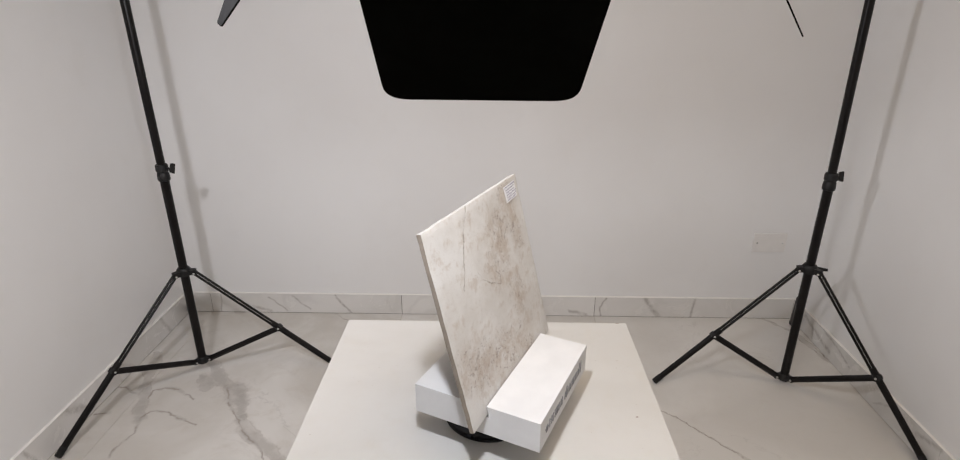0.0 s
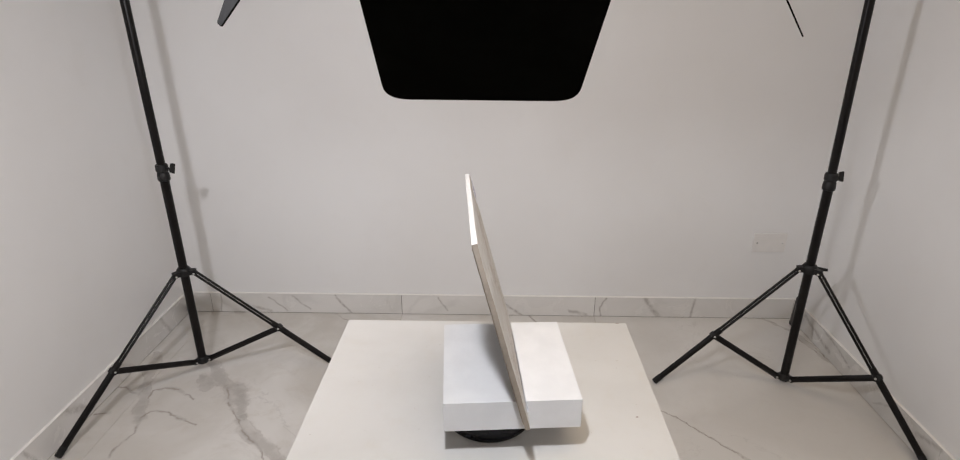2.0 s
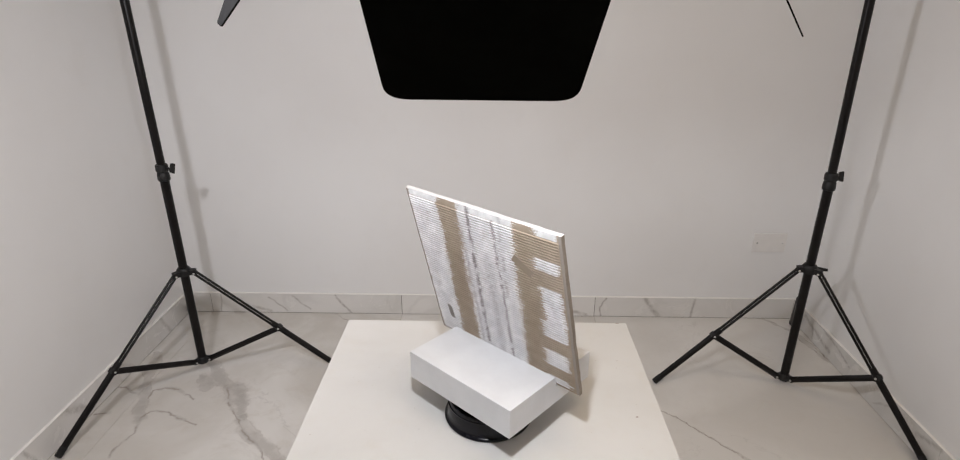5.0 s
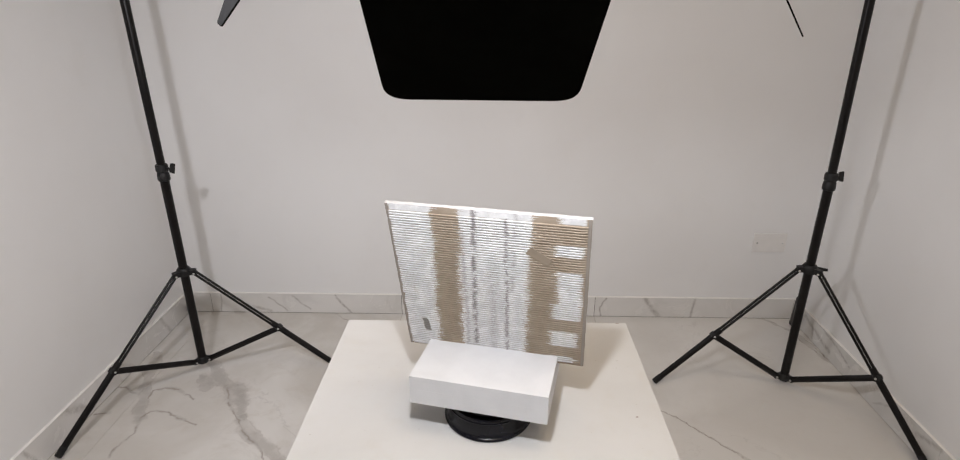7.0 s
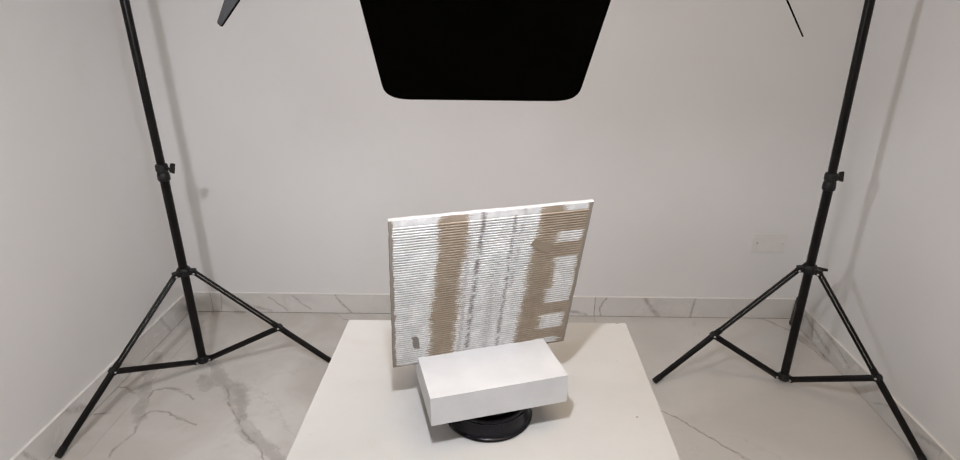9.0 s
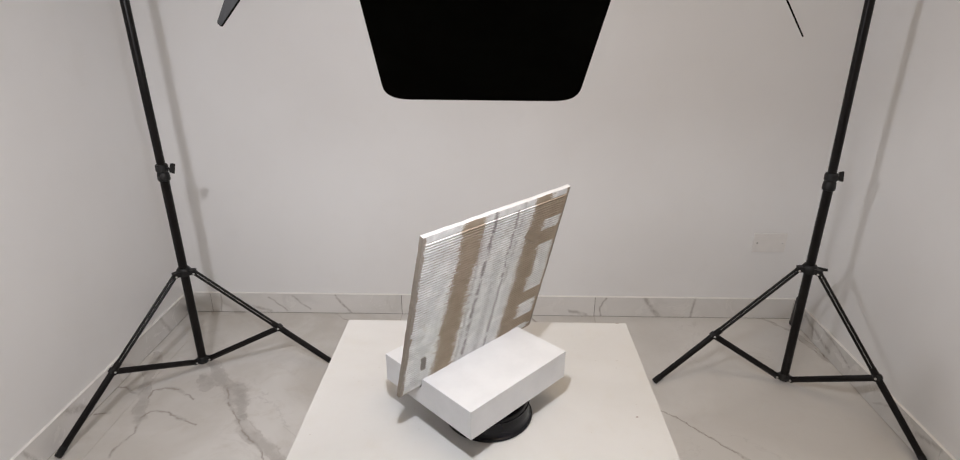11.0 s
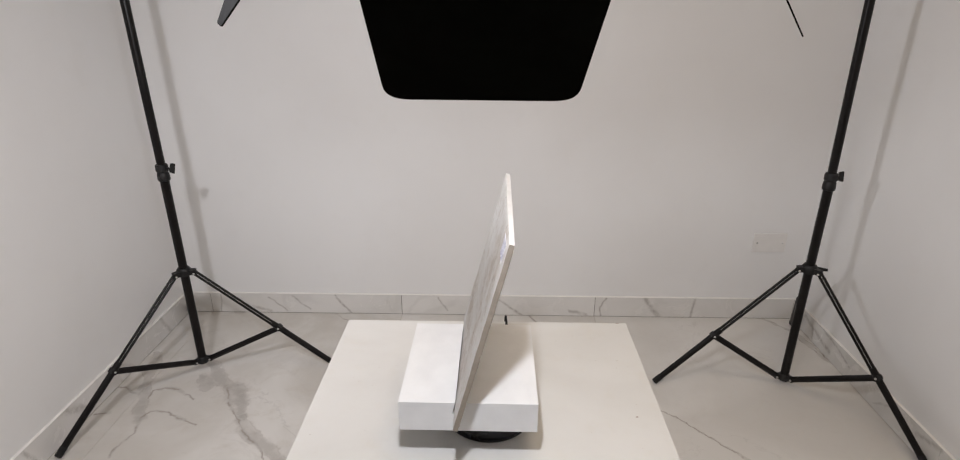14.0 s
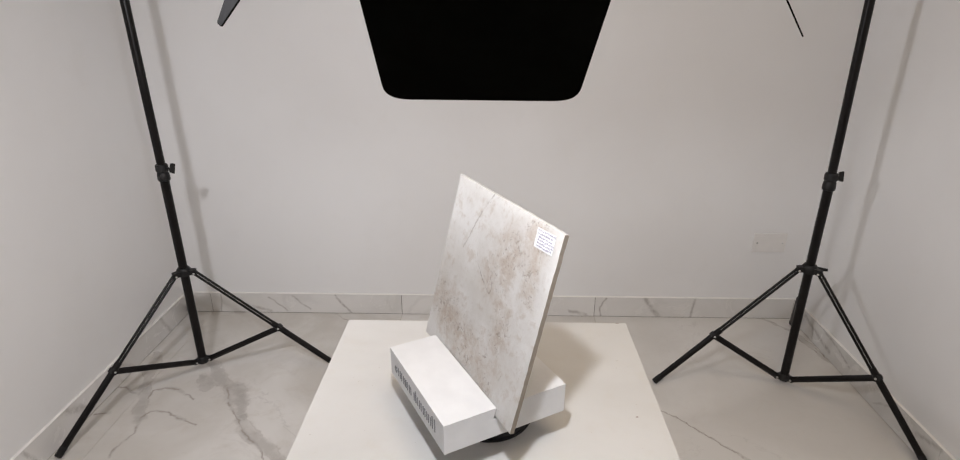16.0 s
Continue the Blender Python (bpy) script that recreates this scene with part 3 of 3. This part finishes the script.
def stone_tile():
    ob = thing("stone_tile", pose(AXIS_X, AXIS_Y, TABLE_Z), "beige travertine-look tile, ribbed brown back, leaning in a foam block", "tile")
    seat = pose(-0.0008, 0.0412, 0.0901, LEAN, 0, 0)
    # slab: an uneven face, rough edges; x along, y to the front, z up the tile
    n = 64
    bm = bmesh.new()

    def rim(k, j):
        return 0.0007 * noise.noise((k * 0.35, j * 0.35, 3)) + 0.0006 * noise.noise((k * 1.3, j * 1.3, 9))

    front, back = [], []
    for j in range(n + 1):
        fr, br = [], []
        for k in range(n + 1):
            x, z = (k / n - 0.5) * TILE_S, j / n * TILE_L
            edge = min(k, j, n - k, n - j)
            if edge == 0:
                w = rim(k, j)
                x += w if k in (0, n) else 0
                z += w if j in (0, n) else 0
            y = TILE_T + 0.0006 * noise.noise((x * 22, z * 22, 1)) + 0.0003 * noise.noise((x * 90, z * 90, 2)) - (0.0009 if edge == 0 else 0)
            fr.append(bm.verts.new((x, y, z)))
            yb = 0.0010 if edge == 0 else (0.0005 if edge == 1 else 0.0002)
            br.append(bm.verts.new((x, yb, z)))
        front.append(fr)
        back.append(br)

    def quad(a, b, c, d, m):
        bm.faces.new((a, b, c, d)).material_index = m

    for j in range(n):
        for k in range(n):
            quad(front[j][k], front[j][k + 1], front[j + 1][k + 1], front[j + 1][k], 0)
            quad(back[j][k], back[j + 1][k], back[j + 1][k + 1], back[j][k + 1], 1)
    for k in range(n):
        quad(front[0][k], back[0][k], back[0][k + 1], front[0][k + 1], 2)
        quad(front[n][k], front[n][k + 1], back[n][k + 1], back[n][k], 3)
        quad(front[k][0], front[k + 1][0], back[k + 1][0], back[k][0], 2)
        quad(front[k][n], back[k][n], back[k + 1][n], front[k + 1][n], 2)
    slab = part("slab", bm, [STONE, BISQUE, CLAY_EDGE, GLAZE_EDGE], ob, "beige travertine-patterned face", smooth=True)
    slab.matrix_basis = seat
    # ribs across the back
    z = RIB_TOP - RIB_PITCH
    while z > 0.004:
        bm = bmesh.new()
        rows = []
        m = 40
        for k in range(m + 1):
            x = -0.1472 + 0.2932 * k / m
            w = 0.00018 * noise.noise((x * 120, z * 300, 0))
            end = 0.4 if k in (0, m) else 1.0
            rows.append([bm.verts.new((x, 0.0006, z + 0.0001 + w)), bm.verts.new((x, 0.0002 - 0.0013 * end, z + 0.0007 + w)), bm.verts.new((x, 0.0002 - 0.0015 * end, z + 0.0026 + w)),
                         bm.verts.new((x, 0.0006, z + 0.0036 + w))])
        for p, q in zip(rows, rows[1:]):
            for k in range(3):
                bm.faces.new((p[k], p[k + 1], q[k + 1], q[k]))
        for p in (rows[0], rows[-1]):
            bm.faces.new(p)
        part("rib", bm, BISQUE, slab)
        z -= RIB_PITCH
    # a strip of brown paper tape, stuck askew over the ribs
    tape = part("tape_strip", box((-0.019, -0.0019, -0.007), (0.019, -0.0014, 0.007)), CLAY_TAPE, ob, "short strip of brown tape")
    tape.matrix_basis = seat @ pose(0.0785, 0.0, 0.2255, 0, 33, 0)
    # paper label on the face
    label = part("paper_label", box((-0.0212, 0, -0.0135), (0.0212, 0.0004, 0.0135)), PAPER, ob, "small white paper label with violet handwriting")
    label.matrix_basis = seat @ pose(-0.1170, TILE_T + 0.0006, 0.2750, 0, 2, 0)
    rnd = random.Random(4)
    for row in range(6):
        bm = bmesh.new()
        x = 0.0195 - rnd.uniform(0, 0.004)
        while x > -0.0165:
            w = rnd.uniform(0.002, 0.006)
            zz = 0.0105 - row * 0.0042 + rnd.uniform(-0.0006, 0.0006)
            for k in range(2):
                a = x - w * k / 2
                h = rnd.uniform(0.0012, 0.003)
                add_box(bm, (a - w / 2, 0.0003, zz - h / 2), (a - w / 2 + 0.0009, 0.0007, zz + h / 2))
                add_box(bm, (a - w / 2 + 0.0009, 0.0003, zz - 0.0004 + h / 4), (a - 0.0002, 0.0007, zz + 0.0003 + h / 4))
            x -= w + rnd.uniform(0.0002, 0.0016)
        part("ink_line", bm, INK, label)
    return ob


TILE = stone_tile()


def cable():
    pts = [(AXIS_X + 0.02, AXIS_Y + 0.064, 0.008), (0.024, 0.95, 0.0035), (0.03, 1.04, 0.0035), (0.031, 1.085, 0.006), (0.030, 1.103, 0.009), (0.030, 1.108, -0.01), (0.035, 1.112, -0.2), (0.06, 1.14, -0.5), (0.1, 1.2, -0.5735)]
    cu = bpy.data.curves.new("cable", "CURVE")
    cu.dimensions, cu.bevel_depth, cu.bevel_resolution = "3D", 0.0026, 3
    sp = cu.splines.new("BEZIER")
    sp.bezier_points.add(len(pts) - 1)
    for b, p in zip(sp.bezier_points, pts):
        b.co = (p[0], p[1], p[2] + TABLE_Z)
        b.handle_left_type = b.handle_right_type = "AUTO"
    cu.materials.append(BLACK_PLASTIC)
    tagged(new("power_cable", cu), "thin black cable running over the table's rear edge", "cable")


cable()


# ---- light stands ----
def light_stand(x, y, hub, low, reach, brace, heading, knob_heading, lever, rise, out, drift, label):
    ob = thing("light_stand", pose(x, y, 0), label, "light stand", "studio light stands")
    r = 0.0135
    part("lower_tube", rod((0, 0, low - 0.012), (0, 0, 0.735), r, sides=24), BLACK_TUBE, ob, smooth=True)
    part("upper_tube", rod((0, 0, 0.73), (drift, 0, 2.05), 0.0122, sides=24), BLACK_TUBE, ob, smooth=True)
    # clamp between the tubes, with its wing screw
    clamp = part("clamp_collar", lathe([(0.013, 0.698), (0.0175, 0.70), (0.0185, 0.705), (0.0175, 0.722), (0.016, 0.724), (0.016, 0.728), (0.0185, 0.731), (0.0185, 0.744), (0.017, 0.750), (0.013, 0.752)], 24),
                 BLACK_PLASTIC, ob, smooth=True)
    clamp.location.z = rise
    a = radians(knob_heading)
    d = Vector((math.cos(a), math.sin(a), 0))
    s = Vector((-d.y, d.x, 0))
    knob = part("wing_screw", rod(d * 0.012 + Vector((0, 0, 0.739)), d * (0.034 + out) + Vector((0, 0, 0.739)), 0.0042), BLACK_PLASTIC, clamp, smooth=True)
    wing = part("wing", leaf([d * 0.030 + s * 0.006 + Vector((0, 0, 0.754)), d * 0.043 + s * 0.006 + Vector((0, 0, 0.756)), d * 0.043 - s * 0.004 + Vector((0, 0, 0.726)), d * 0.030 - s * 0.004 + Vector((0, 0, 0.73))],
                      [0.003] * 4, 0.008), BLACK_PLASTIC, clamp)
    wing.location = d * out
    # upper spider with three forks
    head = part("upper_spider", lathe([(0.014, hub - 0.016), (0.020, hub - 0.015), (0.022, hub - 0.006), (0.022, hub + 0.006), (0.018, hub + 0.012), (0.014, hub + 0.013)], 24), BLACK_PLASTIC, ob, smooth=True)
    foot = part("lower_spider", lathe([(0.010, low - 0.016), (0.017, low - 0.014), (0.018, low - 0.004), (0.018, low + 0.004), (0.015, low + 0.009), (0.0135, low + 0.010)], 24), BLACK_PLASTIC, ob, smooth=True)
    if lever:
        a = radians(lever)
        d = Vector((math.cos(a), math.sin(a), 0))
        part("lever", rod(d * 0.02 + Vector((0, 0, hub)), d * 0.052 + Vector((0, 0, hub - 0.002)), 0.0065, 0.0045), BLACK_PLASTIC, head, smooth=True)
    for k in range(3):
        a = radians(heading + 120 * k)
        d = Vector((math.cos(a), math.sin(a), 0))
        s = Vector((-d.y, d.x, 0))
        up = Vector((0, 0, 1))
        top, tip = d * 0.034 + up * (hub - 0.006), d * reach + up * 0.008
        part("fork", leaf([d * 0.010 + s * 0.010 + up * (hub - 0.003), d * 0.040 + s * 0.009 + up * (hub - 0.003), d * 0.040 - s * 0.009 + up * (hub - 0.003), d * 0.010 - s * 0.010 + up * (hub - 0.003)],
                          [0, 0.006, 0.006, 0], 0.017), BLACK_PLASTIC, head)
        share = (hub - 0.006 - brace) / (hub - 0.014)
        joint = top.lerp(tip, share)
        axis = (tip - top).normalized()
        across = axis.cross(s)
        # leg: a channel of two rails above the brace, a closed tube below it
        bm = bmesh.new()
        for side in (-1, 1):
            add_rod(bm, top + across * side * 0.0056, joint + across * side * 0.0056, 0.0043, sides=10)
        leg = part("leg", bm, BLACK_TUBE, ob, smooth=True)
        part("lower_leg", rod(joint - axis * 0.03, tip - axis * 0.012, 0.0100, 0.0096, sides=18), BLACK_TUBE, leg, smooth=True)
        part("foot_cap", rod(tip - axis * 0.03, tip, 0.0107, 0.0103, sides=18), BLACK_PLASTIC, leg, smooth=True)
        part("joint_clip", leaf([joint - axis * 0.008 + across * 0.010, joint + axis * 0.008 + across * 0.010, joint + axis * 0.008 - across * 0.009, joint - axis * 0.008 - across * 0.009], [0.004] * 4, 0.0195), BLACK_PLASTIC, leg)
        inner = d * 0.026 + up * low
        br = part("brace", rod(inner, joint - d * 0.006 - up * 0.004, 0.0102, sides=12, squash=0.7), BLACK_TUBE, ob, smooth=True)
        part("lug", leaf([d * 0.008 + s * 0.009 + up * low, d * 0.034 + s * 0.007 + up * low, d * 0.034 - s * 0.007 + up * low, d * 0.008 - s * 0.009 + up * low], [0, 0.005, 0.005, 0], 0.015), BLACK_PLASTIC, foot)
        for where, host in ((joint + s * 0.011, leg), (joint - s * 0.011, leg), (d * 0.028 + s * 0.0095 + up * (low - 0.001), foot), (d * 0.028 - s * 0.0095 + up * (low - 0.001), foot),
                            (d * 0.035 + s * 0.0102 + up * (hub - 0.007), head), (d * 0.035 - s * 0.0102 + up * (hub - 0.007), head)):
            side = s if (where - d * where.dot(d)).dot(s) > 0 else -s
            part("rivet", rod(where - side * 0.003, where + side * 0.0012, 0.0036, sides=10), STEEL, host)
    return ob


light_stand(-1.0182, 1.6939, 0.3959, 0.0538, 0.4842, 0.1776, 2.05, -18, None, 0.008, 0.004, -0.012, "black folding light stand in the corner, clamp knob, braced tripod legs")
light_stand(1.0002, 1.6703, 0.4413, 0.0336, 0.4412, 0.1932, -58.8, -10, -12, 0.001, -0.010, -0.021, "black folding light stand, spread tripod legs, small spider lever")


# ---- hanging lamps ----
def ray_point(rx, rz, k):
    return EYE + Vector((rx, 1, rz)) * k


def key_light():
    ob = thing("panel_light", pose(0.01, 0.33, 1.44), "black studio panel light with open barn doors, hanging over the table", "studio light", "hanging studio lamps")
    base = Vector((0.01, 0.33, 1.44))
    part("housing", box((-0.11, -0.25, 0.004), (0.11, 0.10, 0.05), 0.006), BLACK_PLASTIC, ob)
    part("hinge", box((-0.05, -0.262, -0.062), (0.05, -0.25, 0.03), 0.002), BLACK_PLASTIC, ob)
    part("diffuser", box((-0.09, -0.08, -0.002), (0.09, 0.08, 0.004), 0.001), GLOW, ob)
    part("drop_rod", rod((0, 0, 0.05), (0, 0, CEILING - 1.44), 0.009), BLACK_TUBE, ob, smooth=True)

    def far(px, z_ray):
        # on the plane that falls away from the hinge
        k = 0.5 * (1.127 + 0.81 * 0.68 - EYE.z) / (z_ray + 0.81)
        return EYE + Vector((px, 1, z_ray)) * k - base

    tl, tr = far(-0.630, 2.0), far(0.736, 2.0)
    bl, br = far(-0.1858, -0.1635), far(0.1413, -0.1658)
    part("barn_door", leaf([tl, bl, br, tr], [0.0, 0.0145, 0.0145, 0.0], 0.0012), MATT_BLACK, ob, "large matt black metal flap with rounded corners")
    for side, tip, rim, name in ((-1, (-0.4565, -0.0475), (-0.4355, -0.006), LIT_LEAF), (1, (0.5005, -0.062), (0.4615, -0.003), MATT_BLACK)):
        dx, dz = (rim[0] - tip[0]), (rim[1] - tip[1])
        top = (tip[0] + dx * 2.4, tip[1] + dz * 2.4)
        if side < 0:
            low, blunt = (tip[0] + 0.0005, tip[1] + 0.006), (tip[0] + 0.0055, tip[1] - 0.0005)
            high = (blunt[0] + 0.092, blunt[1] + 0.104)
            corners, radii = [(low, 0.66), (blunt, 0.645), (high, 0.52), (top, 0.62)], [0.004, 0.004, 0, 0]
        else:
            corners, radii = [(tip, 0.66), (tip, 0.50), (top, 0.46), (top, 0.62)], [0.03, 0.02, 0, 0]
        part("barn_door", leaf([ray_point(*q, k) - base for q, k in corners], radii, 0.0020 if side < 0 else 0.0013), name, ob, "thin black metal side flap")
    # the rear flap, unseen behind the large one, is added to cap the light on the far wall
    part("barn_door", leaf([Vector(q) - base for q in ((-0.10, 0.435, 1.446), (-0.12, 0.525, 1.334), (0.12, 0.525, 1.334), (0.10, 0.435, 1.446))], [0, 0.012, 0.012, 0], 0.0013), MATT_BLACK, ob)


key_light()


def side_light():
    ob = thing("panel_light", look(SIDE_EYE, SIDE_TARGET), "small black studio panel light, switched on, hung beside the table", "studio light", "hanging studio lamps")
    part("housing", box((-0.08, -0.08, 0.012), (0.08, 0.08, 0.05), 0.006), BLACK_PLASTIC, ob)
    part("diffuser", box((-0.07, -0.07, 0.004), (0.07, 0.07, 0.012), 0.001), GLOW, ob)
    # unseen flap, added to block this lamp's light from the table
    flat = [ob.matrix_basis.inverted() @ (SIDE_EYE + Vector(p)) for p in ((-0.03, -0.03, -0.06), (0.13, -0.06, -0.06), (0.115, 0.06, -0.06), (0.03, 0.062, -0.06))]
    part("barn_door", leaf(flat, [0, 0.01, 0.01, 0.01], 0.0016), MATT_BLACK, ob, "unseen matt black flap added to keep the lamp off the table")
    up = ob.matrix_basis.inverted().to_3x3() @ Vector((0, 0, 1))
    start = Vector((0, 0, 0.04))
    part("drop_rod", rod(start, start + up * (CEILING - 0.005 - (ob.matrix_basis @ start).z), 0.008), BLACK_TUBE, ob, smooth=True)


side_light()


# ---- cover plate ----
def cover_plate():
    ob = thing("cover_plate", pose(1.0855, Y_NORTH, 0.338), "white blank socket cover plate with two screws on the wall", "cover plate")
    part("plate", box((-0.064, -0.006, -0.0395), (0.064, 0.0, 0.0395), 0.002), PLATE, ob)
    for x in (-0.048, 0.050):
        bm = rod((x, -0.0075, 0), (x, -0.004, 0), 0.0034, sides=14)
        add_box(bm, (x - 0.0026, -0.0078, -0.0004), (x + 0.0026, -0.0072, 0.0004))
        part("screw", bm, STEEL, ob)


cover_plate()


# ---- floor tiles and skirting ----
def floor_tiles():
    t = 0.0012
    bed = part("floor", box((X_WEST - 0.05, Y_SOUTH - 0.05, -0.08), (X_EAST + 0.05, Y_NORTH + 0.05, -0.0012)), GROUT)
    tagged(bed, "polished white marble-look floor tiles with grey veins", "floor", kind="structure")
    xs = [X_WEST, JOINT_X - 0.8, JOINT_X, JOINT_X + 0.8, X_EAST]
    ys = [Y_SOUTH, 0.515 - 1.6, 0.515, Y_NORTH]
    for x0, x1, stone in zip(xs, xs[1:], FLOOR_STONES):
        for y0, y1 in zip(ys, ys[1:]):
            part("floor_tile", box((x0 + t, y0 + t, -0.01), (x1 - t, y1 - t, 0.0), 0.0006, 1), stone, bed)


floor_tiles()


def skirting():
    g = 0.001
    north = thing("baseboard_north", pose(0, Y_NORTH, 0), "marble-look tile skirting with grey veins", "baseboard", kind="structure")
    xs = [X_WEST + SKIRT_D, JOINT_X - 0.8, JOINT_X, JOINT_X + 0.8, X_EAST - SKIRT_D]
    for a, b in zip(xs, xs[1:]):
        if b - a > 0.01:
            part("skirting_tile", box((a + g, -SKIRT_D, 0.0018), (b - g, 0, SKIRT_H), 0.0008, 1), REAR_SKIRT, north)
    part("sealant", box((X_WEST, -SKIRT_D - 0.0005, SKIRT_H), (X_EAST, 0, SKIRT_H + 0.0026), 0.001, 1), CAULK, north)
    part("grout_line", box((X_WEST, -SKIRT_D + 0.002, 0.0), (X_EAST, -0.001, SKIRT_H - 0.002)), JOINT, north)
    for name, x, sign, first, stone in (("baseboard_west", X_WEST, 1, 1.62, WEST_SKIRT), ("baseboard_east", X_EAST, -1, 1.27, EAST_SKIRT)):
        ob = thing(name, pose(x, 0, 0), "marble-look tile skirting with grey veins", "baseboard", kind="structure")
        ys = [Y_NORTH] + [first - 0.8 * k for k in range(4)] + [Y_SOUTH]
        for b, a in zip(ys, ys[1:]):
            lo, hi = sorted((0, sign * SKIRT_D))
            part("skirting_tile", box((lo, a + g, 0.0028), (hi, b - g, SKIRT_H), 0.0008, 1), stone, ob)
        lo, hi = sorted((0, sign * (SKIRT_D + 0.0005)))
        part("sealant", box((lo, Y_SOUTH, SKIRT_H), (hi, Y_NORTH - 0.002, SKIRT_H + 0.0026), 0.001, 1), CAULK, ob)
        lo, hi = sorted((sign * 0.001, sign * (SKIRT_D - 0.002)))
        part("grout_line", box((lo, Y_SOUTH, 0.0), (hi, Y_NORTH - 0.003, SKIRT_H - 0.002)), GROUT, ob)


skirting()


# ---- what moves ----
def motions():
    turns = [(float(t), TURN_START + TURN_RATE * t) for t in range(17)]
    walk(BLOCK, [(t, pose(AXIS_X, AXIS_Y, TABLE_Z, 0, 0, a)) for t, a in turns])
    walk(TILE, [(t, pose(AXIS_X, AXIS_Y, TABLE_Z, 0, 0, a)) for t, a in turns])
    walk(PLATTER, [(t, pose(0, 0, 0, 0, 0, a)) for t, a in turns])


motions()
